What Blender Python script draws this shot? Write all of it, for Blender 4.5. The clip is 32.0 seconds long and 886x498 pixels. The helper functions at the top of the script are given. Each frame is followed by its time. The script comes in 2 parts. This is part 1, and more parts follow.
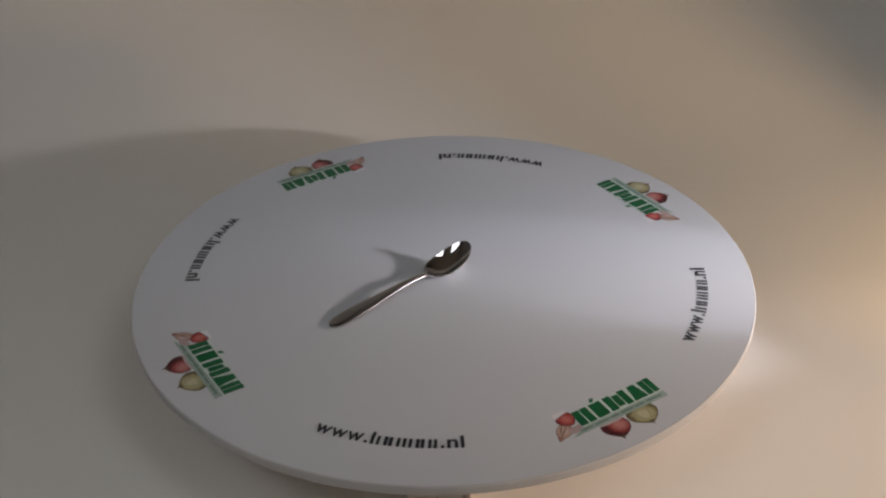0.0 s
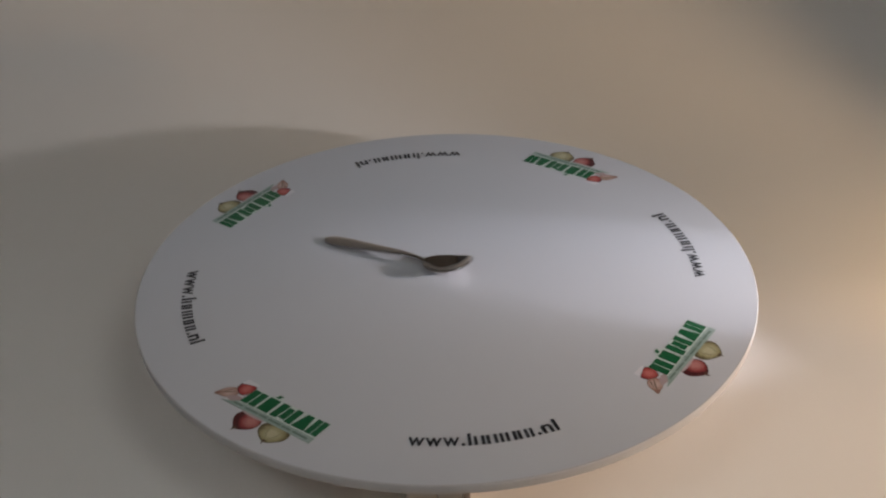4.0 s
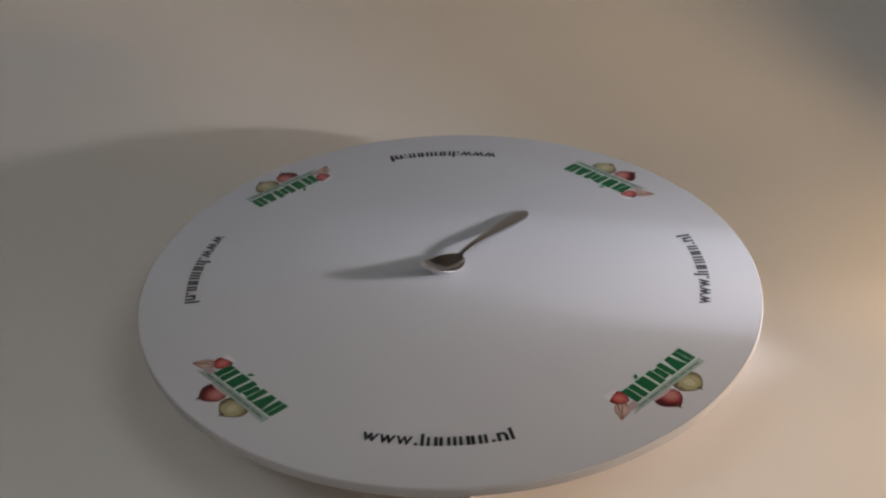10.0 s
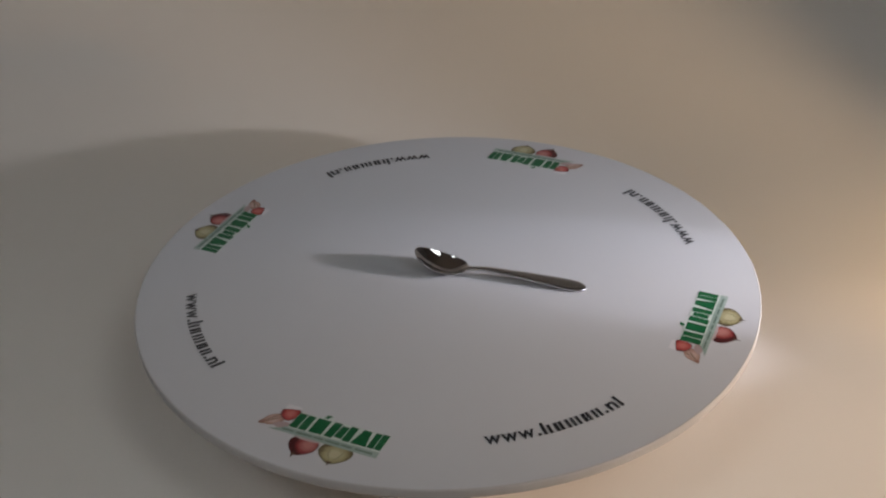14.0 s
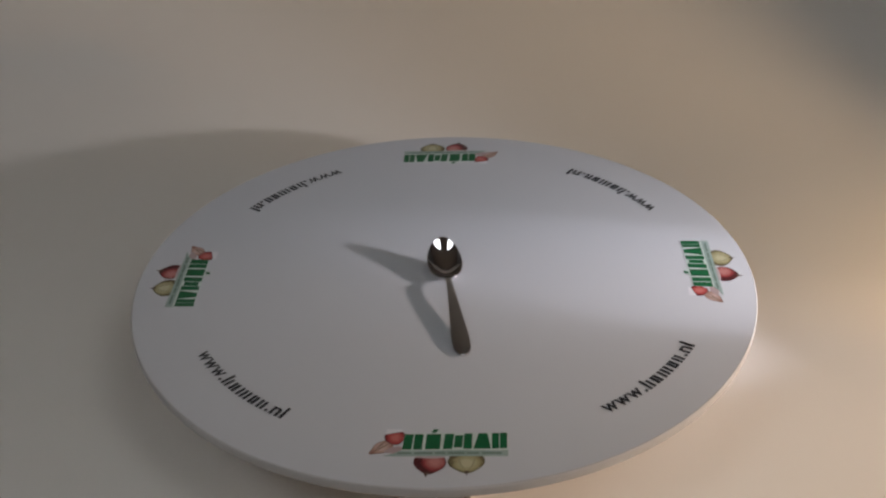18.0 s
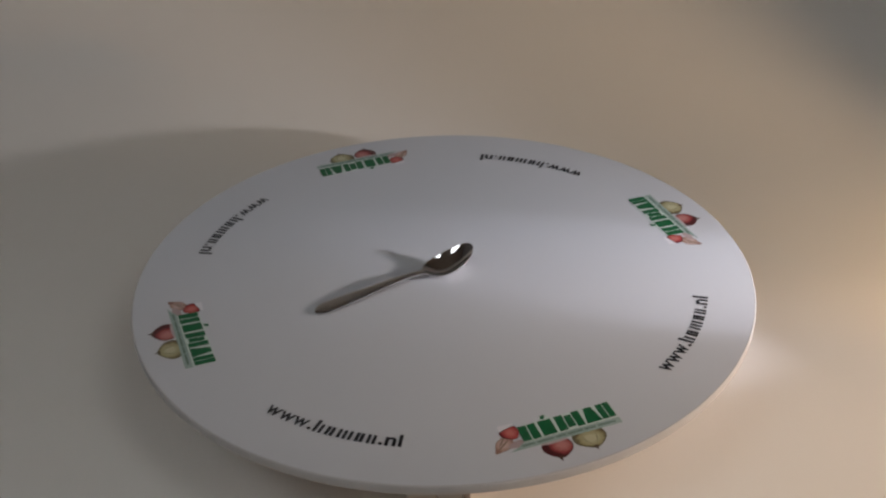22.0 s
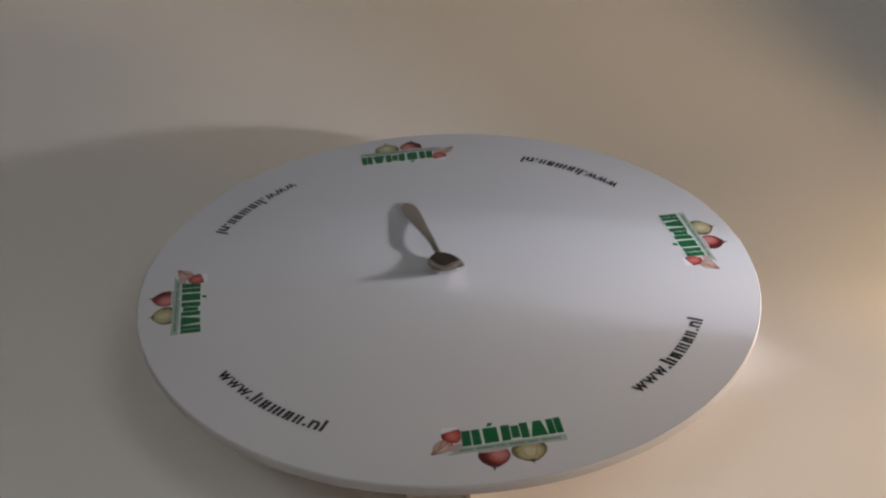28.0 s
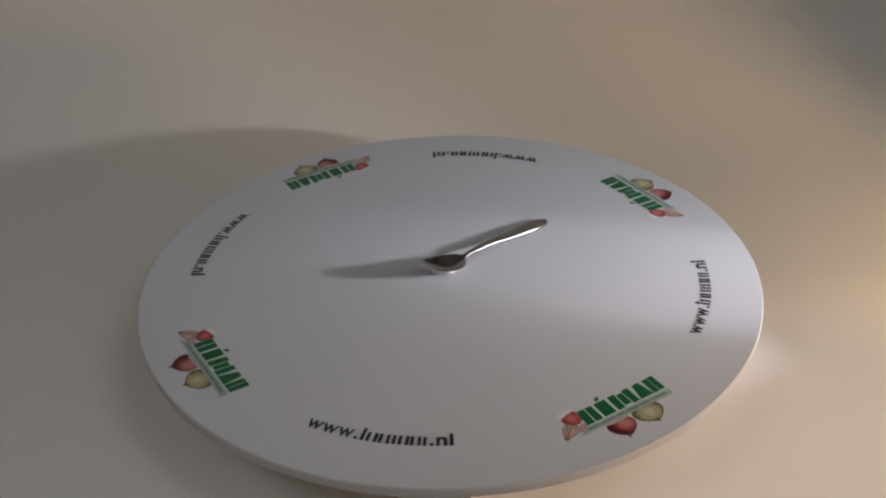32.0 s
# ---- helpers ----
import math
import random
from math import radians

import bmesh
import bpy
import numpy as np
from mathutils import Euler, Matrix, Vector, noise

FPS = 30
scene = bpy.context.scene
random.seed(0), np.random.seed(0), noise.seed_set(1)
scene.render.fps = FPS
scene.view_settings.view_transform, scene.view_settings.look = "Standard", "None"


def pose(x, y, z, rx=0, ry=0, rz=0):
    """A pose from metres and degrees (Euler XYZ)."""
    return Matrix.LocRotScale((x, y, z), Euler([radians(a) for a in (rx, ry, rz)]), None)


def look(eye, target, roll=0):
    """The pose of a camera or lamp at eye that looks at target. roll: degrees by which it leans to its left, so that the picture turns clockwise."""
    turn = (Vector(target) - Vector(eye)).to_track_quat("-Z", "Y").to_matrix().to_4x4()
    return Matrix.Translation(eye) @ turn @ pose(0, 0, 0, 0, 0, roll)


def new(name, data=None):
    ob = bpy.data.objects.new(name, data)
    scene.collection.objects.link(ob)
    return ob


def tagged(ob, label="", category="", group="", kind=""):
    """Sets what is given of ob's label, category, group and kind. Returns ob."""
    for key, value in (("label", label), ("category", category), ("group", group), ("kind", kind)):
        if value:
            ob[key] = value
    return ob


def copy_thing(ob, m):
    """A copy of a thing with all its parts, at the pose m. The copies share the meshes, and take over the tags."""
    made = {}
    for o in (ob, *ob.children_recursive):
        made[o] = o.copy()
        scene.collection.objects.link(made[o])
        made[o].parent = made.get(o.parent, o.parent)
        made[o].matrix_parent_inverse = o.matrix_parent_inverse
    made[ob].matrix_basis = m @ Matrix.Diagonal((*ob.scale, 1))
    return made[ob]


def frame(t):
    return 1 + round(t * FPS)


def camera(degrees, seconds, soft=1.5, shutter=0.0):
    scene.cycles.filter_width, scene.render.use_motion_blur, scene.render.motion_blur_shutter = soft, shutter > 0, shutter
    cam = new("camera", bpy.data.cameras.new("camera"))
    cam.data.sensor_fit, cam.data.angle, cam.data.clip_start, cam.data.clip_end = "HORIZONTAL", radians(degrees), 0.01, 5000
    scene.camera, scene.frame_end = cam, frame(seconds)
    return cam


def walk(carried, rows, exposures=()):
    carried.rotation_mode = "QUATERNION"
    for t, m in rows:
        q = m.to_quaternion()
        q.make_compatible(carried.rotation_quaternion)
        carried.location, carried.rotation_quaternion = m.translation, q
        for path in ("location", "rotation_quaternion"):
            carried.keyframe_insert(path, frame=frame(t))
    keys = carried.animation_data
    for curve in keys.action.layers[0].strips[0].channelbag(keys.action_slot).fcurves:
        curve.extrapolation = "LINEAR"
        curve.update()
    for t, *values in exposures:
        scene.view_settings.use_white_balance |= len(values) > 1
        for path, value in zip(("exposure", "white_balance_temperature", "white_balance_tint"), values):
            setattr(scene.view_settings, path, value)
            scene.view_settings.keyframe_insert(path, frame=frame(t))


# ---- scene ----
# ---- the camera: it stands still on the near side of the turntable ----
H_DISC = 0.072                 # height of the disc's top over the paper sheet
SECONDS = 32.0
cam = camera(43.06, SECONDS, soft=2.35)
EYE = Vector((0.0, -0.7705, H_DISC + 0.5050))
CAM_YAW, CAM_PITCH, CAM_ROLL = radians(-0.0975), radians(32.098), 1.959
AHEAD = Vector((math.sin(CAM_YAW) * math.cos(CAM_PITCH), math.cos(CAM_YAW) * math.cos(CAM_PITCH), -math.sin(CAM_PITCH)))
STAND = look(EYE, EYE + AHEAD, -CAM_ROLL)
walk(cam, [(0.0, STAND), (SECONDS, STAND)])

# ---- world, lamps ----
world = bpy.data.worlds.new("world")
scene.world = world
world.use_nodes = True
world.node_tree.nodes["Background"].inputs[0].default_value = (0.9, 0.95, 1.0, 1)
world.node_tree.nodes["Background"].inputs[1].default_value = 0.02


def spot_lamp(name, eye, target, half_angle, blend, radius, power, colour):
    data = bpy.data.lights.new(name, "SPOT")
    data.spot_size, data.spot_blend, data.shadow_soft_size = 2 * radians(half_angle), blend, radius
    data.energy, data.color = power, colour
    ob = new(name, data)
    ob.matrix_world = look(eye, target)
    return ob


# a small lamp beside the turntable, a warm one low over the sheet, and a narrow cool beam from farther off
SIDE = (0.600, -0.155, H_DISC + 0.153)
spot_lamp("side_lamp", SIDE, (-0.314, 0.190, H_DISC + 0.210), 39, 1.0, 0.013, 7.4, (0.98, 0.94, 1.0))
# second spot added at the same place to brighten the sheet at the back left
spot_lamp("side_lamp_extra", SIDE, (-0.340, 0.290, H_DISC + 0.010), 24, 1.0, 0.013, 8.9, (0.98, 0.945, 1.0))
spot_lamp("low_warm_lamp", (0.81, -0.255, H_DISC + 0.027), (0.128, 0.476, H_DISC - 0.080), 24, 1.0, 0.02, 25.0, (1.0, 0.68, 0.39))
# unseen spot, its cone narrowed to put a warm pool on the sheet beside the disc
spot_lamp("table_warm_lamp", (1.68, -0.29, 0.487), (0.48, -0.205, 0.0), 12.5, 1.0, 0.02, 110.0, (1.0, 0.74, 0.54))
spot_lamp("beam_lamp", (0.85, -0.200, H_DISC + 0.185), (0.260, -0.037, H_DISC), 7.1, 0.50, 0.012, 14.6, (0.77, 0.82, 1.0))


# ---- materials ----
def material(name, colour, rough=0.5, metal=0.0, vary=0.06, scale=8.0, bump=0.0, bump_scale=300.0, second=None, spec=0.5):
    """A surface with a slow drift and a fine grain of colour, and a fine relief."""
    m = bpy.data.materials.new(name)
    m.use_nodes = True
    nt = m.node_tree
    b = nt.nodes["Principled BSDF"]
    b.inputs["Roughness"].default_value, b.inputs["Metallic"].default_value = rough, metal
    b.inputs["Specular IOR Level"].default_value = spec
    co = nt.nodes.new("ShaderNodeTexCoord")
    slow, fine = nt.nodes.new("ShaderNodeTexNoise"), nt.nodes.new("ShaderNodeTexNoise")
    slow.inputs["Scale"].default_value, slow.inputs["Detail"].default_value = scale, 3
    fine.inputs["Scale"].default_value, fine.inputs["Detail"].default_value = bump_scale, 2
    for n in (slow, fine):
        nt.links.new(co.outputs["Object"], n.inputs["Vector"])
    ramp = nt.nodes.new("ShaderNodeMix")
    ramp.data_type = "RGBA"
    dark = second or tuple(c * (1 - vary) for c in colour)
    ramp.inputs[6].default_value, ramp.inputs[7].default_value = (*dark, 1), (*colour, 1)
    mix = nt.nodes.new("ShaderNodeMath")
    mix.operation = "MULTIPLY_ADD"
    mix.inputs[1].default_value = 0.35
    nt.links.new(fine.outputs["Fac"], mix.inputs[0])
    spread = nt.nodes.new("ShaderNodeMapRange")
    spread.inputs[1].default_value, spread.inputs[2].default_value = 0.3, 0.7
    spread.inputs[3].default_value, spread.inputs[4].default_value = 0.0, 0.65
    nt.links.new(slow.outputs["Fac"], spread.inputs[0])
    nt.links.new(spread.outputs[0], mix.inputs[2])
    nt.links.new(mix.outputs[0], ramp.inputs[0])
    nt.links.new(ramp.outputs[2], b.inputs["Base Color"])
    if bump:
        bn = nt.nodes.new("ShaderNodeBump")
        bn.inputs["Strength"].default_value, bn.inputs["Distance"].default_value = bump, 0.001
        nt.links.new(fine.outputs["Fac"], bn.inputs["Height"])
        nt.links.new(bn.outputs["Normal"], b.inputs["Normal"])
    return m


def bulb_print(name, dark, mid, light, streak, heart=(-1.05, -0.85)):
    """Printed picture of a shallot: lighter heart, darker skin at the outline, fine streaks along its length."""
    m = bpy.data.materials.new(name)
    m.use_nodes = True
    nt = m.node_tree
    b = nt.nodes["Principled BSDF"]
    b.inputs["Roughness"].default_value = 0.45
    co = nt.nodes.new("ShaderNodeTexCoord")
    mp = nt.nodes.new("ShaderNodeMapping")
    mp.inputs["Location"].default_value = (*heart, 0)
    mp.inputs["Scale"].default_value = (2.0, 1.6, 0)
    nt.links.new(co.outputs["Generated"], mp.inputs["Vector"])
    gr = nt.nodes.new("ShaderNodeTexGradient")
    gr.gradient_type = "SPHERICAL"
    nt.links.new(mp.outputs["Vector"], gr.inputs["Vector"])
    ns = nt.nodes.new("ShaderNodeTexNoise")
    ns.inputs["Scale"].default_value = streak
    nt.links.new(co.outputs["Generated"], ns.inputs["Vector"])
    ad = nt.nodes.new("ShaderNodeMath")
    ad.operation = "MULTIPLY_ADD"
    ad.inputs[1].default_value = 0.45
    nt.links.new(ns.outputs["Fac"], ad.inputs[0])
    nt.links.new(gr.outputs["Fac"], ad.inputs[2])
    rp = nt.nodes.new("ShaderNodeValToRGB")
    rp.color_ramp.elements[0].position, rp.color_ramp.elements[0].color = 0.25, (*dark, 1)
    rp.color_ramp.elements[1].position, rp.color_ramp.elements[1].color = 0.95, (*light, 1)
    e = rp.color_ramp.elements.new(0.5)
    e.color = (*mid, 1)
    nt.links.new(ad.outputs[0], rp.inputs["Fac"])
    nt.links.new(rp.outputs["Color"], b.inputs["Base Color"])
    return m


M_PAPER = material("cream_paper", (0.85, 0.795, 0.725), 0.75, vary=0.05, scale=3.0, bump=0.12, bump_scale=500)
M_DISC = material("white_satin_board", (0.557, 0.562, 0.584), 0.42, vary=0.03, scale=6.0, bump=0.03, bump_scale=700)
M_EDGE = material("white_board_edge", (0.51, 0.495, 0.485), 0.75, vary=0.10, scale=25.0, bump=0.1, spec=0.2)
M_STEEL = material("polished_steel", (0.66, 0.645, 0.645), 0.06, metal=1.0, vary=0.05, scale=60.0, bump=0.01, bump_scale=900)
M_SATIN = material("worn_steel", (0.56, 0.545, 0.54), 0.17, metal=1.0, vary=0.07, scale=90.0, bump=0.02, bump_scale=1200)
M_BLACK = material("black_ink", (0.012, 0.013, 0.018), 0.45, vary=0.3, scale=200.0)
M_GREEN = material("green_ink", (0.004, 0.12, 0.04), 0.45, vary=0.3, scale=150.0)
M_MINT = material("pale_mint_ink", (0.56, 0.63, 0.59), 0.45, vary=0.12, scale=150.0)
M_STRIP = material("grey_green_ink", (0.36, 0.43, 0.40), 0.45, scale=45.0, second=(0.21, 0.30, 0.25))
M_SMALLPRINT = material("dark_green_ink", (0.13, 0.20, 0.165), 0.45, vary=0.2, scale=200.0)
M_MAROON = material("maroon_ink", (0.09, 0.018, 0.022), 0.45, vary=0.4, scale=180.0)
M_OLIVE = material("olive_ink", (0.13, 0.115, 0.055), 0.45, vary=0.4, scale=180.0)
M_SKIN = material("straw_ink", (0.34, 0.31, 0.18), 0.45, vary=0.3, scale=180.0)
M_TAN = material("tan_ink", (0.26, 0.17, 0.12), 0.45, vary=0.35, scale=180.0)
M_FACE = material("rose_ink", (0.50, 0.40, 0.40), 0.45, vary=0.2, scale=180.0)
M_PALEPINK = material("mauve_ink", (0.44, 0.35, 0.35), 0.45, scale=130.0, second=(0.33, 0.22, 0.21))
M_RED = bulb_print("red_shallot_print", (0.06, 0.008, 0.010), (0.25, 0.034, 0.034), (0.46, 0.19, 0.17), 7.0, (-1.35, -1.05))
M_SMALLRED = bulb_print("cut_red_shallot_print", (0.16, 0.015, 0.018), (0.35, 0.045, 0.042), (0.50, 0.15, 0.13), 5.0)
M_YELLOW = bulb_print("yellow_shallot_print", (0.11, 0.085, 0.04), (0.31, 0.275, 0.14), (0.47, 0.435, 0.27), 6.0)
M_PINK = bulb_print("pink_shallot_print", (0.25, 0.12, 0.09), (0.40, 0.25, 0.20), (0.53, 0.38, 0.33), 8.0)
M_WHITEPRINT = material("pale_grey_ink", (0.70, 0.68, 0.70), 0.45, vary=0.08, scale=100.0)
M_ROOT = material("brown_ink", (0.10, 0.06, 0.04), 0.5, vary=0.3, scale=200.0)
M_BASE = material("grey_plastic", (0.42, 0.40, 0.38), 0.5, vary=0.1, scale=30.0, bump=0.08)
M_DARK = material("brown_plastic", (0.40, 0.34, 0.30), 0.5, vary=0.15, scale=30.0)
M_WALL = material("brown_wall_paint", (0.60, 0.57, 0.55), 0.8, vary=0.1, scale=1.5, bump=0.1, bump_scale=120)
M_CEIL = material("ceiling_paint", (0.38, 0.325, 0.285), 0.85, vary=0.08, scale=1.5, bump=0.1, bump_scale=120)
M_FLOOR = material("grey_floor", (0.16, 0.14, 0.12), 0.6, vary=0.2, scale=2.0)
M_WOOD = material("table_wood", (0.24, 0.15, 0.08), 0.5, vary=0.35, scale=6.0, bump=0.1)
M_FRAME = material("lamp_frame_metal", (0.45, 0.45, 0.45), 0.4, metal=0.6, vary=0.1, scale=10.0)
M_GLOW = bpy.data.materials.new("lamp_diffuser")
M_GLOW.use_nodes = True
M_GLOW.node_tree.nodes["Principled BSDF"].inputs["Emission Color"].default_value = (0.905, 0.95, 0.99, 1)
M_GLOW.node_tree.nodes["Principled BSDF"].inputs["Emission Strength"].default_value = 3.02


# ---- mesh helpers ----
def mesh_of(name, verts, faces, mat, smooth=False):
    me = bpy.data.meshes.new(name)
    me.from_pydata([tuple(v) for v in verts], [], faces)
    me.update()
    bm = bmesh.new()
    bm.from_mesh(me)
    bmesh.ops.recalc_face_normals(bm, faces=bm.faces)
    bm.to_mesh(me)
    bm.free()
    me.materials.append(mat)
    if smooth:
        me.polygons.foreach_set("use_smooth", [True] * len(me.polygons))
    return me


def part(name, me, parent=None, label="", m=None):
    """One mesh object under a thing or under a part."""
    ob = new(name, me)
    if parent is not None:
        ob.parent = parent
    if m is not None:
        ob.matrix_basis = m
    return tagged(ob, label)


def box_mesh(name, lo, hi, mat, bevel=0.0):
    bm = bmesh.new()
    bmesh.ops.create_cube(bm, size=1.0)
    for v in bm.verts:
        v.co = [lo[i] + (v.co[i] + 0.5) * (hi[i] - lo[i]) for i in range(3)]
    if bevel:
        bmesh.ops.bevel(bm, geom=list(bm.edges), offset=bevel, segments=2, affect="EDGES", profile=0.5)
    me = bpy.data.meshes.new(name)
    bm.to_mesh(me)
    bm.free()
    me.materials.append(mat)
    return me


def lathe(name, profile, steps, mat, smooth=True):
    """Turn a closed profile of (radius, height) about z; first and last radius 0."""
    verts, faces = [(0, 0, profile[0][1])], []
    rings = profile[1:-1]
    for r, z in rings:
        verts += [(r * math.cos(2 * math.pi * k / steps), r * math.sin(2 * math.pi * k / steps), z) for k in range(steps)]
    verts.append((0, 0, profile[-1][1]))
    last = len(verts) - 1
    for k in range(steps):
        n = (k + 1) % steps
        faces.append((0, 1 + k, 1 + n))
        for i in range(len(rings) - 1):
            a, b = 1 + i * steps, 1 + (i + 1) * steps
            faces.append((a + k, b + k, b + n, a + n))
        a = 1 + (len(rings) - 1) * steps
        faces.append((a + k, last, a + n))
    return mesh_of(name, verts, faces, mat, smooth)


def print_mesh(name, outline, z0, z1, mat):
    """A thin printed patch: an outline in the plane, from height z0 to z1."""
    n = len(outline)
    verts = [(x, y, z0) for x, y in outline] + [(x, y, z1) for x, y in outline]
    faces = [tuple(range(n, 2 * n)), tuple(reversed(range(n)))]
    faces += [(i, (i + 1) % n, n + (i + 1) % n, n + i) for i in range(n)]
    return mesh_of(name, verts, faces, mat)


# ---- the room, the table and the paper sheet ----
tagged(part("floor", box_mesh("floor", (-2.6, -2.6, -0.86), (2.6, 2.6, -0.76), M_FLOOR)), "plain dark grey floor of the room", "floor", kind="structure")
tagged(part("ceiling", box_mesh("ceiling", (-2.6, -2.6, 1.84), (2.6, 2.6, 1.94), M_CEIL)), "plain dim brown ceiling", "ceiling", kind="structure")
for wname, lo, hi in (("wall_north", (-2.6, 2.5, -0.76), (2.6, 2.6, 1.84)), ("wall_south", (-2.6, -2.6, -0.76), (2.6, -2.5, 1.84)),
                      ("wall_east", (2.5, -2.5, -0.76), (2.6, 2.5, 1.84)), ("wall_west", (-2.6, -2.5, -0.76), (-2.5, 2.5, 1.84))):
    tagged(part(wname, box_mesh(wname, lo, hi, M_WALL)), "plain dim brown painted wall", "wall", kind="structure")

table = tagged(new("work_table"), "large wooden table under a cream paper sheet", "table")
table.location = (0, 0.35, -0.76)
part("tabletop", box_mesh("tabletop", (-1.45, -1.15, 0.71), (1.45, 1.15, 0.757), M_WOOD, 0.004), table)
leg = box_mesh("leg", (-0.035, -0.035, 0.0), (0.035, 0.035, 0.71), M_WOOD, 0.003)
for lx in (-1.35, 1.35):
    for ly in (-1.05, 1.05):
        part("leg", leg, table, m=pose(lx, ly, 0))


def paper_sheet():
    """Cream background paper: flat on the table, sweeping up behind, with a faint sag."""
    path = [(-0.79 + 0.04 * i, 0.0) for i in range(28)]
    y0, r = path[-1][0], 0.95
    for k in range(1, 31):
        a = radians(2.8 * k)
        path.append((y0 + r * math.sin(a), r * (1 - math.cos(a))))
    # unseen upright stretch, added as a bright surface for the spoon to mirror
    path += [(path[-1][0] + 0.005 * k, path[-1][1] + 0.05 * k) for k in range(1, 19)]
    xs = [-1.4 + 0.05 * i for i in range(57)]
    verts, faces = [], []
    for y, z in path:
        for x in xs:
            verts.append((x, y, z))
    n = len(xs)
    top = len(verts)
    for j in range(len(path) - 1):
        for i in range(n - 1):
            faces.append((j * n + i, j * n + i + 1, (j + 1) * n + i + 1, (j + 1) * n + i))
    verts += [(x, y - 0.0015 * (z > 0.02), z - 0.0025) for x, y, z in verts]
    faces += [tuple(top + i for i in reversed(f)) for f in list(faces)]
    rim = [i for i in range(n)] + [j * n + n - 1 for j in range(1, len(path))] + [(len(path) - 1) * n + i for i in reversed(range(n - 1))] + [j * n for j in reversed(range(1, len(path) - 1))]
    for a, b in zip(rim, rim[1:] + rim[:1]):
        faces.append((a, b, top + b, top + a))
    return mesh_of("paper_sheet", verts, faces, M_PAPER, True)


tagged(part("paper_sheet", paper_sheet()), "matt cream background paper laid over the table", "backdrop", kind="structure")

# two ceiling lights over the table
def ceiling_light(m):
    ob = tagged(new("ceiling_light"), "wide white ceiling light panel, switched on", "ceiling light", group="ceiling lights")
    ob.matrix_basis = m
    for lo, hi in (((-0.53, -0.41, -0.05), (0.53, -0.38, 0.0)), ((-0.53, 0.38, -0.05), (0.53, 0.41, 0.0)),
                   ((-0.53, -0.38, -0.05), (-0.50, 0.38, 0.0)), ((0.50, -0.38, -0.05), (0.53, 0.38, 0.0))):
        part("frame_bar", box_mesh("frame_bar", lo, hi, M_FRAME), ob)
    part("diffuser", box_mesh("diffuser", (-0.50, -0.38, -0.035), (0.50, 0.38, -0.01), M_GLOW), ob, "glowing white diffuser")
    return ob


first_light = ceiling_light(pose(-1.00, -1.05, 1.84))
copy_thing(first_light, pose(1.00, -1.05, 1.84))

# ---- the turntable's base: it stands still under the disc ----
base = tagged(new("turntable_base"), "low grey motor base under the turning disc", "turntable base")
part("foot_plate", lathe("foot_plate", [(0, 0.0), (0.118, 0.0), (0.12, 0.002), (0.12, 0.010), (0.117, 0.013), (0, 0.013)], 64, M_BASE), base)
part("motor_housing", lathe("motor_housing", [(0, 0.0125), (0.088, 0.0125), (0.09, 0.015), (0.09, 0.047), (0.087, 0.050), (0, 0.050)], 64, M_BASE), base)
part("spindle", lathe("spindle", [(0, 0.049), (0.03, 0.049), (0.03, H_DISC - 0.0076), (0, H_DISC - 0.0076)], 32, M_DARK), base, "brown spindle that carries the disc")
part("switch_box", box_mesh("switch_box", (-0.0115, -0.189, 0.0), (0.0075, -0.105, 0.0245), M_BASE, 0.002), base)
part("side_cheek", box_mesh("side_cheek", (0.0078, -0.189, 0.0), (0.0125, -0.105, 0.0245), M_DARK, 0.001), base, "brown side cheek")
part("side_cheek", box_mesh("side_cheek", (-0.0330, -0.189, 0.0), (-0.0118, -0.105, 0.0245), M_BASE, 0.001), base)

# ---- the turning disc with its prints; its axis is the z axis ----
disc = tagged(new("rotating_disc"), "round white display disc with green and red prints, turning slowly", "turntable disc")
OFF = (-0.0025, 0.0008)       # the board sits slightly off its axis
R, T = 0.2500, 0.0076
part("board", lathe("board", [(0, 0.0), (0.10, 0.0), (0.2, 0.0), (R - 0.0012, 0.0), (R - 0.0012, -T), (0.2, -T), (0.1, -T), (0, -T)], 256, M_DISC, False),
     disc, "smooth white satin board", pose(OFF[0], OFF[1], 0))


def edge_band(steps=256):
    """The painted edge that runs round the board."""
    prof = [(R - 0.0012, 0.0), (R - 0.0008, -0.00008), (R - 0.0004, -0.0003), (R - 0.0001, -0.0007), (R, -0.0012),
            (R, -T + 0.0010), (R - 0.0003, -T + 0.0003), (R - 0.0012, -T)]
    verts, faces, n = [], [], len(prof)
    for k in range(steps):
        c, sn = math.cos(2 * math.pi * k / steps), math.sin(2 * math.pi * k / steps)
        verts += [(r * c, r * sn, z) for r, z in prof]
    for k in range(steps):
        for i in range(n):
            a, b = k * n, ((k + 1) % steps) * n
            faces.append((a + i, b + i, b + (i + 1) % n, a + (i + 1) % n))
    return mesh_of("edge_band", verts, faces, M_EDGE, True)


part("edge_band", edge_band(), disc, "beige-grey edge of the board", pose(OFF[0], OFF[1], 0))


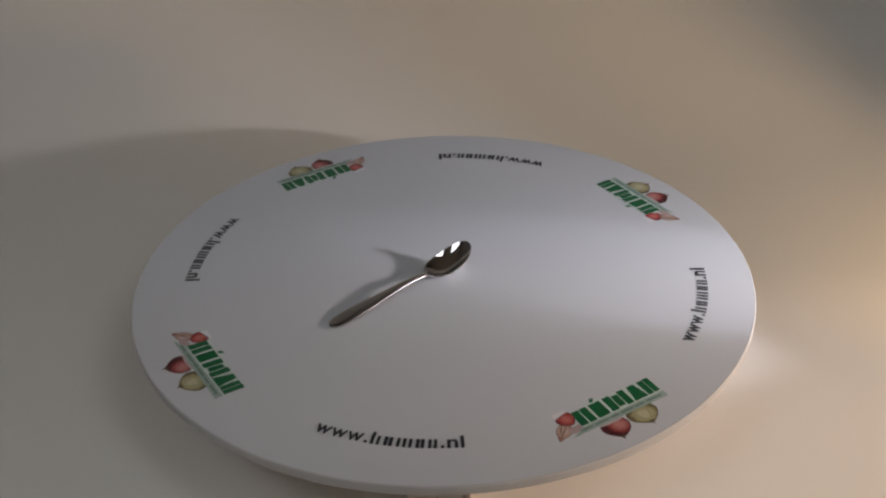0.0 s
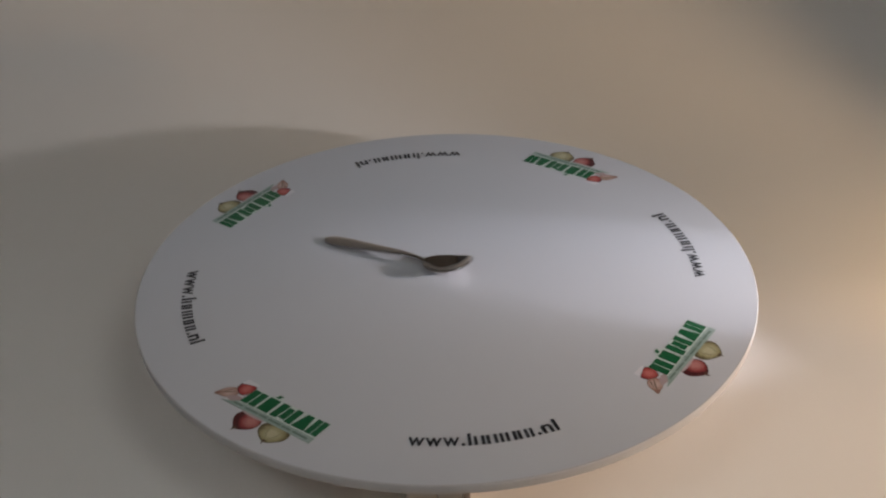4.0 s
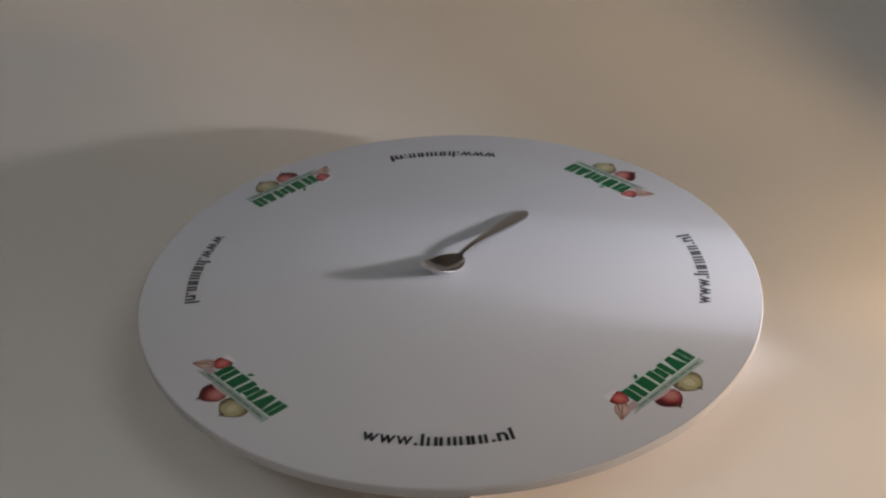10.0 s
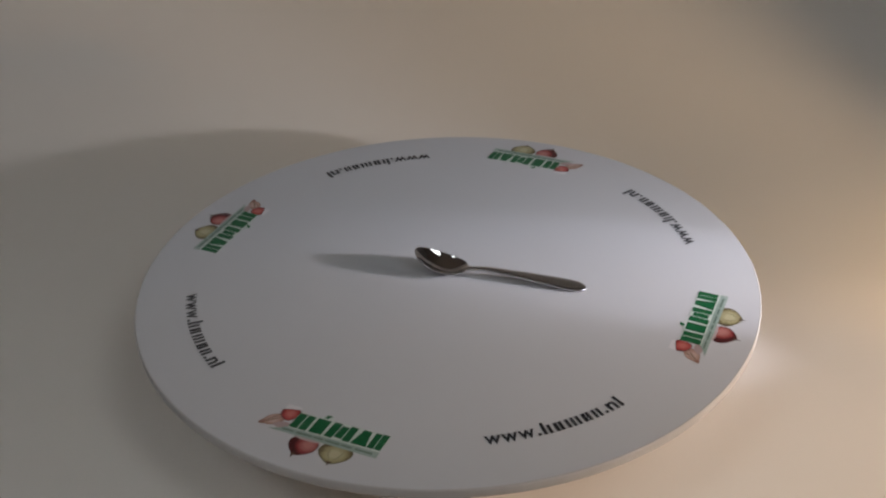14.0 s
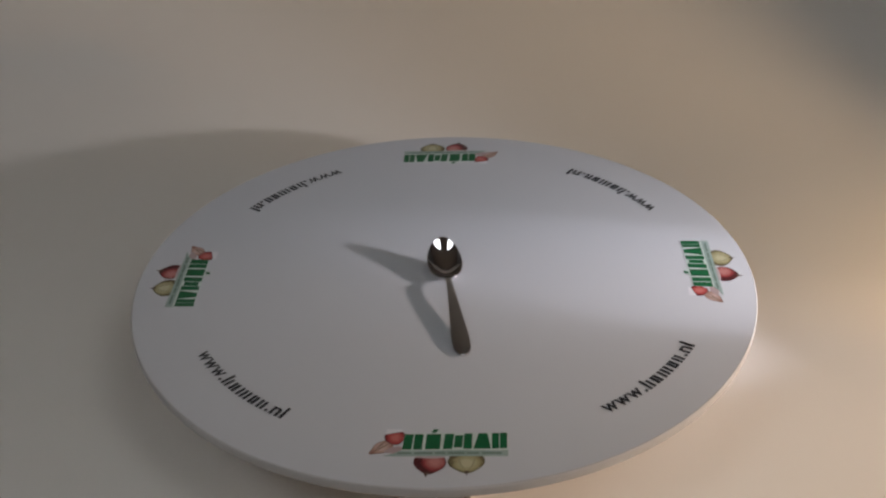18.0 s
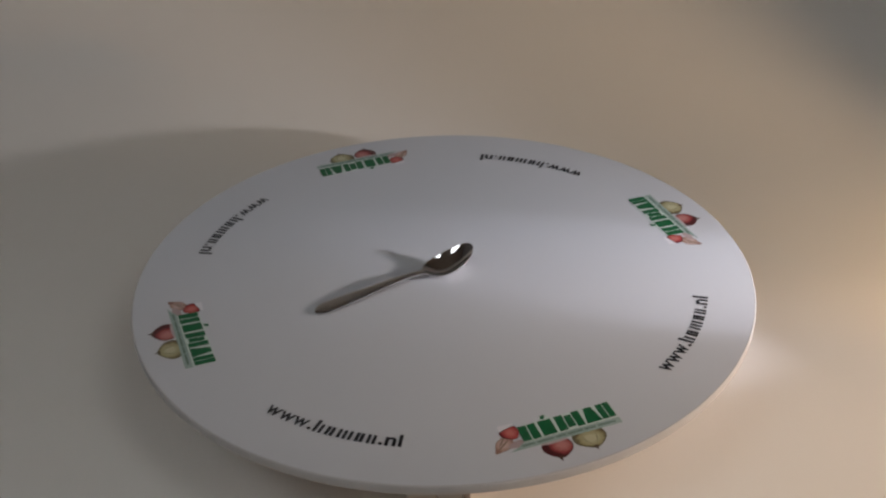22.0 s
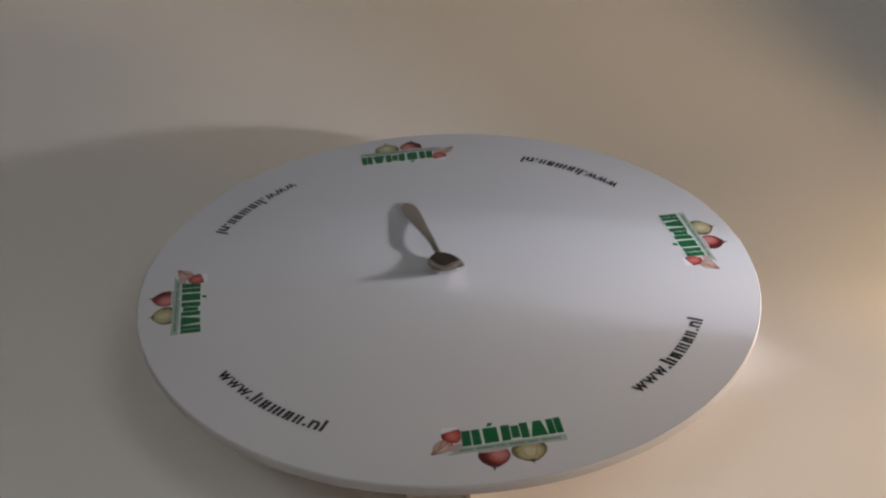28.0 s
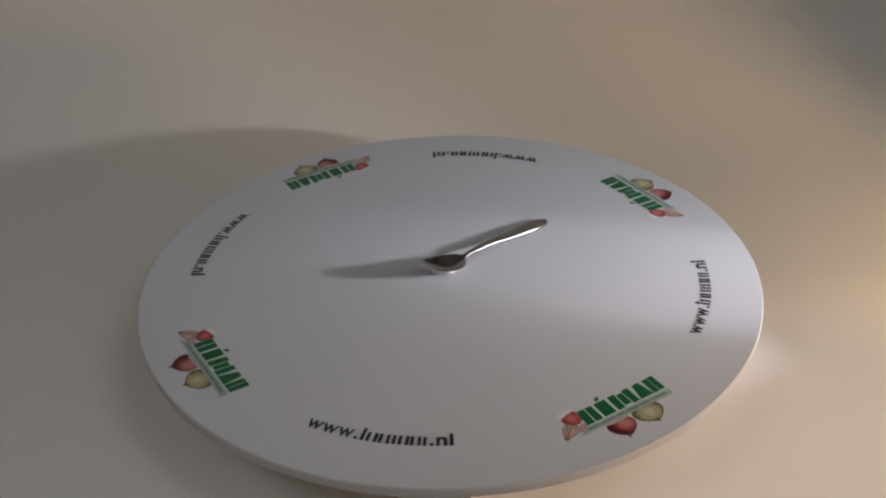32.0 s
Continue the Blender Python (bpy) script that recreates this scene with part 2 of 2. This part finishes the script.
def glyph(char, width, height, fat):
    """A letter of the built-in font as a thin flat mesh, filled into width x height, standing on y = 0."""
    cu = bpy.data.curves.new("letter", "FONT")
    cu.body, cu.size, cu.extrude, cu.offset, cu.resolution_u = char, 1.0, 0.01, fat, 4
    tmp = new("letter", cu)
    bpy.context.view_layer.update()
    me = bpy.data.meshes.new_from_object(tmp.evaluated_get(bpy.context.evaluated_depsgraph_get()))
    bpy.data.objects.remove(tmp)
    bpy.data.curves.remove(cu)
    co = np.array([v.co for v in me.vertices])
    lo, hi = co.min(0), co.max(0)
    for v in me.vertices:
        v.co = ((v.co.x - (lo[0] + hi[0]) / 2) / (hi[0] - lo[0]) * width, (v.co.y - lo[1]) / (hi[1] - lo[1]) * height,
                0.00022 + 0.00006 * (1 if v.co.z > 0 else -1))
    me.materials.clear()
    me.materials.append(M_BLACK)
    return me


XH, ASC = 0.0086, 0.0118
G_W, G_DOT, G_N, G_L = glyph("w", 0.0112, XH, 0.016), glyph(".", 0.0027, 0.0027, 0.0), glyph("n", 0.0074, XH, 0.024), glyph("l", 0.0025, ASC, 0.02)


def slab(w, h, x=0.0, y=0.0):
    return [(x - w / 2, y), (x + w / 2, y), (x + w / 2, y + h), (x - w / 2, y + h)]


BARS = {k: print_mesh("word_bar", slab(w, h), 0.00004, 0.00028, M_BLACK)
        for k, w, h in (("tall", 0.0023, ASC), ("stem", 0.0022, XH), ("low", 0.0025, XH))}


def website_print(angle, radius):
    """The line of print along the rim: letters, with bars for the maker's name in the middle."""
    ob = part("website_print", None, disc, "curved line of black print along the rim")
    # advance and the pieces (mesh, shift) of each sign
    signs = [(1.10, [(G_W, 0)])] * 3 + [(0.42, [(G_DOT, 0)])]
    signs += [(0.82, [(BARS["tall"], -0.0024), (BARS["stem"], 0.0017)]), (0.80, [(BARS["low"], -0.0019), (BARS["low"], 0.0016)]),
              (1.22, [(BARS["stem"], -0.0041), (BARS["stem"], 0), (BARS["stem"], 0.0041)]),
              (0.78, [(BARS["low"], -0.0017), (BARS["low"], 0.0016)]), (0.80, [(BARS["stem"], -0.0020), (BARS["stem"], 0.0018)])]
    signs += [(0.42, [(G_DOT, 0)]), (0.82, [(G_N, 0)]), (0.42, [(G_L, 0)])]
    total = sum(a for a, _ in signs)
    unit = 0.1065 / total
    base_r = radius + XH / 2
    s = -0.1065 / 2
    for adv, pieces in signs:
        s += adv * unit / 2
        for me, shift in pieces:
            a = angle + math.degrees((s + shift) / base_r)
            c, sn = math.cos(radians(a)), math.sin(radians(a))
            word = me in BARS.values()
            part("word_bar" if word else "letter", me, ob, m=pose(base_r * c, base_r * sn, 0, 0, 0, a + 90))
        s += adv * unit / 2
    return ob


for a, r in ((258.4, 0.2090), (343.9, 0.2065), (76.4, 0.2058), (166.7, 0.2087)):
    website_print(a, r)


def bulb_outline(cx, cy, w, h, tip, turn, flat=0.0):
    """Outline of a shallot: a round body that draws out into a point."""
    pts = []
    for k in range(40):
        a = 2 * math.pi * k / 40
        x, y = w / 2 * math.cos(a), h / 2 * math.sin(a)
        if y < 0:
            f = -y / (h / 2)
            x *= 1 - 0.30 * f * f
            y -= tip * max(0, f - 0.80) / 0.20
        elif flat:
            y = min(y, h / 2 * (1 - flat))
        pts.append((x, y))
    c, s = math.cos(radians(turn)), math.sin(radians(turn))
    return [(cx + c * x - s * y, cy + s * x + c * y) for x, y in pts]


def q(points):
    return [(x * 0.001, y * 0.001) for x, y in points]


def swell(points, by):
    """An outline pushed outwards from its middle."""
    cx, cy = sum(x for x, _ in points) / len(points), sum(y for _, y in points) / len(points)
    out = []
    for x, y in points:
        d = math.hypot(x - cx, y - cy)
        out.append((x + (x - cx) / d * by, y + (y - cy) / d * by))
    return out


PINK_A, PINK_B = bulb_outline(-42.0, 8.4, 10.0, 15.5, 2.5, -52), bulb_outline(-33.6, 5.6, 6.6, 12.5, 1.0, -78)
CUT, RED, YELLOW = bulb_outline(-34.0, 18.2, 13.4, 13.5, 0.6, 14, 0.45), bulb_outline(-10.0, -6.4, 20.0, 19.6, 0.6, -6, 0.45), bulb_outline(13.8, -5.4, 22.6, 19.6, 0.6, 3, 0.45)
LOGO = [  # name, outline in mm, top of the print in mm over the board, ink, label
    ("outline", swell(PINK_A, 0.5), 0.07, M_TAN, ""),
    ("pink_shallot", PINK_A, 0.09, M_PINK, "printed pale pink shallot"),
    ("pink_shallot", PINK_B, 0.11, M_PALEPINK, "printed pale mauve shallot half"),
    ("streak", [(-47.6, 4.6), (-46.8, 4.2), (-41.0, 8.4), (-37.4, 11.6), (-38.2, 11.8), (-43.0, 8.6)], 0.13, M_TAN, ""),
    ("streak", [(-46.0, 7.6), (-45.4, 7.2), (-41.6, 11.2), (-39.6, 14.4), (-40.4, 14.2), (-43.6, 10.8)], 0.13, M_TAN, ""),
    ("tag_corner", [(-40.6, 20.5), (-39.9, 26.4), (-29.0, 25.9), (-28.4, 20)], 0.09, M_WHITEPRINT, "printed pale grey rim of the cut shallot"),
    ("outline", swell(CUT, 0.5), 0.12, M_MAROON, ""),
    ("cut_shallot", CUT, 0.16, M_SMALLRED, "printed bright red shallot"),
    ("outline", swell(RED, 0.7), 0.08, M_MAROON, ""),
    ("red_shallot", RED, 0.11, M_RED, "printed dark red shallot"),
    ("cut_face", [(-19.6 + 9.9 * (1 - math.cos(math.pi * k / 12)), -1.2 - 1.5 * math.sin(math.pi * k / 12)) for k in range(13)] + [(-1.0, 0.5), (-18.4, 0.5)], 0.14, M_FACE, "pale cut face"),
    ("outline", swell(YELLOW, 0.8), 0.09, M_OLIVE, ""),
    ("yellow_shallot", YELLOW, 0.12, M_YELLOW, "printed yellow shallot"),
    ("streak", [(8.4, -2.0), (9.0, -2.0), (10.4, -8.4), (13.4, -13.4), (12.6, -13.2), (9.4, -8.6)], 0.14, M_SKIN, ""),
    ("streak", [(19.2, -2.0), (19.8, -2.0), (18.4, -8.6), (15.6, -13.2), (15.0, -13.2), (17.6, -8.2)], 0.14, M_SKIN, ""),
    ("root_tip", [(-13.9, -15.4), (-9.6, -15.4), (-11.4, -17.6), (-12.1, -20.6)], 0.13, M_ROOT, ""),
    ("root_tip", [(12.2, -14.4), (16.0, -14.4), (14.6, -16.4), (14.3, -19.2)], 0.13, M_ROOT, ""),
    ("backing", [(-29, 4.9), (40.7, 5.0), (41.2, 22.4), (-2.4, 21.8), (-4.6, 26.0), (-9.0, 25.8), (-11.4, 21.8), (-27.6, 21.4)], 0.20, M_MINT, "pale mint ground of the print"),
    ("strip", [(-40.8, -0.4), (41.0, -0.6), (41.2, 5.2), (-30, 5.0), (-34, 2.2)], 0.24, M_STRIP, "grey-green printed strip"),
    ("word_block", [(-28.8, 5.8), (-22.6, 5.8), (-21.6, 20.8), (-27.4, 20.8)], 0.28, M_GREEN, ""),
    ("word_block", [(-21.6, 5.8), (-15.6, 5.8), (-15.0, 20.8), (-20.8, 20.8)], 0.28, M_GREEN, ""),
    ("word_block", [(-13.8, 6.0), (-3.8, 6.1), (-3.2, 21.0), (-12.9, 20.9)], 0.28, M_GREEN, ""),
    ("accent_block", [(-9.8, 22.2), (-6.9, 22.2), (-4.8, 25.8), (-8.4, 25.8)], 0.28, M_GREEN, ""),
    ("word_block", [(-1.8, 6.2), (4.3, 6.2), (5.4, 21.2), (-0.6, 21.2)], 0.28, M_GREEN, ""),
    ("word_block", [(5.2, 7.8), (10.8, 7.8), (11.4, 19.6), (6.2, 19.6)], 0.28, M_GREEN, ""),
    ("word_block", [(11.6, 6.4), (17.2, 6.4), (17.7, 21.4), (12.2, 21.4)], 0.28, M_GREEN, ""),
    ("word_block", [(18.2, 6.4), (29.8, 6.6), (27.6, 21.6), (21.8, 21.6)], 0.28, M_GREEN, ""),
    ("word_block", [(30.4, 6.6), (35.1, 6.6), (35.4, 21.8), (30.7, 21.8)], 0.28, M_GREEN, ""),
    ("word_block", [(35.7, 6.8), (40.4, 6.8), (40.8, 22.2), (36.0, 22.2)], 0.28, M_GREEN, ""),
]
LOGO_MESHES = [(n, print_mesh(n, q(o), 0.00003, z * 0.001, mat), lab) for n, o, z, mat, lab in LOGO]
SMALL = [(n, print_mesh("small_print_bar", slab(w * 0.001, 0.0015, x * 0.001, 0.0016), 0.0002, 0.00027, M_SMALLPRINT), "")
         for n, w, x in [("small_print_bar", w, x) for w, x in ((9, -27), (12, -14.5), (7, -3.5), (11, 7), (8, 18), (13, 30.5))]]
for a, turn, r in ((32.5, 121.1, 0.2160), (123.2, 211.4, 0.2207), (212.8, 301.4, 0.2209), (302.0, 30.7, 0.2195)):
    ob = part("logo_print", None, disc, "printed sign with green blocks and shallots")
    ob.matrix_basis = pose(r * math.cos(radians(a)), r * math.sin(radians(a)), 0, 0, 0, turn)
    for n, me, lab in LOGO_MESHES + SMALL:
        part(n, me, ob, lab)


# ---- the teaspoon, on the disc: x runs along the handle, the axis is x = y = 0 ----
def glide(x, rows):
    """A smooth curve through rows of (x, value)."""
    xs, vs = [r[0] for r in rows], [r[1] for r in rows]
    if x <= xs[0]:
        return vs[0]
    for i in range(len(xs) - 1):
        if x <= xs[i + 1]:
            def slope(k):
                if k == 0 or k == len(xs) - 1:
                    return 0.0 if k == 0 else (vs[-1] - vs[-2]) / (xs[-1] - xs[-2])
                return (vs[k + 1] - vs[k - 1]) / (xs[k + 1] - xs[k - 1])
            h = xs[i + 1] - xs[i]
            u = (x - xs[i]) / h
            return ((2 * u ** 3 - 3 * u ** 2 + 1) * vs[i] + (u ** 3 - 2 * u ** 2 + u) * h * slope(i)
                    + (-2 * u ** 3 + 3 * u ** 2) * vs[i + 1] + (u ** 3 - u ** 2) * h * slope(i + 1))
    return vs[-1]


TIP_X, NECK_X, END_X = -0.0250, 0.0190, 0.1162
MID_X, RIM_B = -0.0012, 0.0143      # the bowl's widest place and its half width
LINE = [(0.016, 0.0064), (0.022, 0.0068), (0.030, 0.0077), (0.042, 0.0078), (0.056, 0.0068), (0.075, 0.0053), (0.095, 0.0037), (0.108, 0.0026), (END_X, 0.0019)]
HALF = [(0.012, 0.0030), (0.022, 0.0024), (0.034, 0.0027), (0.055, 0.0040), (0.078, 0.0057), (0.096, 0.0069), (0.105, 0.0068)]


def rim_line(x):
    """Height of the rim: it sweeps up to the tip of the bowl."""
    if x < 0.016:
        return 0.0064 + 0.0117 * ((0.016 - x) / 0.0410) ** 2.1
    return glide(x, LINE)


def bowl_u(x):
    """How far x lies from the bowl's middle: 0 there, 1 at its rim."""
    if x < MID_X:
        return min(1.0, ((MID_X - x) / (MID_X - TIP_X)) ** 2.2)
    return min(1.0, ((x - MID_X) / 0.0207) ** 2.1)


def spoon_plan(x):
    """Half width of the bowl and of the whole spoon at x."""
    b1 = RIM_B * math.sqrt(max(0.0, 1 - bowl_u(x)))
    b2 = glide(x, HALF) if x > 0.005 else 0.0
    if x > 0.1035:
        v = min(1.0, (x - 0.1035) / (END_X - 0.1035))
        b2 *= max(0.0, 1 - v ** 2.2) ** 0.55
    return b1, (b1 ** 4 + b2 ** 4) ** 0.25


def hollow(x, s=0.0):
    """Share of the bowl's depth at x and at s of its half width."""
    b1 = spoon_plan(x)[0]
    return max(0.0, 1 - bowl_u(x) - (s * b1 / RIM_B) ** 2)


# the bowl is as deep as lets it touch the board
DEEP = min((rim_line(x) - 0.0011) / hollow(x) for x in [TIP_X + 0.0005 * i for i in range(10, 76)])


def spoon_point(x, s, side):
    """A point of the skin: s across, side 1 above and 0 below, between them the lip."""
    b1, b = spoon_plan(x)
    line, shut, body = rim_line(x), 1 - hollow(x), min(1.0, b / 0.0025)
    thick = (0.0010 + 0.0012 * shut) * body
    lip = (0.0009 + 0.0008 * shut) * body
    if side == 1:
        arch = max(0.0, 1 - (s / 0.945) ** 2)
        z = line - DEEP * hollow(x, s / 0.945) + 0.0005 * shut * body * arch
    elif side == 0:
        arch = max(0.0, 1 - (s / 0.995) ** 2)
        z = line - lip - DEEP * hollow(x, s / 0.995) - (thick - lip) * arch
    else:
        z = line - lip * (0.12 if side == 0.5 else 0.55)
    return x, b * s, z


def spoon_mesh(name, x0, x1, steps, mat, across=32):
    """A closed skin: the upper side, a rounded lip, the lower side."""
    loop = [(-0.978, 0.5)]
    loop += [(-0.945 * math.cos(math.pi * j / across), 1) for j in range(across + 1)]
    loop += [(0.978, 0.5), (1.0, 0.25)]
    loop += [(0.995 * math.cos(math.pi * j / across), 0) for j in range(across + 1)]
    loop += [(-1.0, 0.25)]
    n = len(loop)
    verts, faces = [], []
    for i in range(steps + 1):
        f = i / steps
        if x0 < 0:
            f = 1 - math.cos(f * math.pi / 2)
        elif x1 > 0.1:
            f = math.sin(f * math.pi / 2)
        verts += [spoon_point(x0 + (x1 - x0) * f, w, side) for w, side in loop]
    for i in range(steps):
        for j in range(n):
            a, c = i * n + j, i * n + (j + 1) % n
            faces.append((a, c, c + n, a + n))
    return mesh_of(name, verts, faces, mat, True)


spoon = tagged(new("teaspoon"), "small polished steel teaspoon lying on the white disc", "teaspoon")
low = min(spoon_point(TIP_X + 0.0002 * i, 0.0, 0)[2] for i in range(220))
lift = pose(0, 0, -low)
part("bowl", spoon_mesh("bowl", TIP_X, NECK_X, 80, M_STEEL), spoon, "shiny oval bowl of the spoon", lift)
part("handle", spoon_mesh("handle", NECK_X, END_X, 80, M_SATIN), spoon, "arched steel handle, wider at its end", lift)

# ---- what turns: the disc and the spoon on it, clockwise seen from above ----
PERIOD = 21.327
LEAN = pose(0, 0, 0, -0.0923, 0.1855, 0)      # the board leans a little on its axis
SPOON_TURN = 219.5


def motions():
    rows, spoon_rows = [], []
    for k in range(33):
        turn = pose(0, 0, H_DISC, 0, 0, -360.0 * k / PERIOD) @ LEAN
        rows.append((float(k), turn))
        spoon_rows.append((float(k), turn @ pose(0, 0, 0, 0, 0, SPOON_TURN)))
    walk(disc, rows)
    walk(spoon, spoon_rows)


motions()
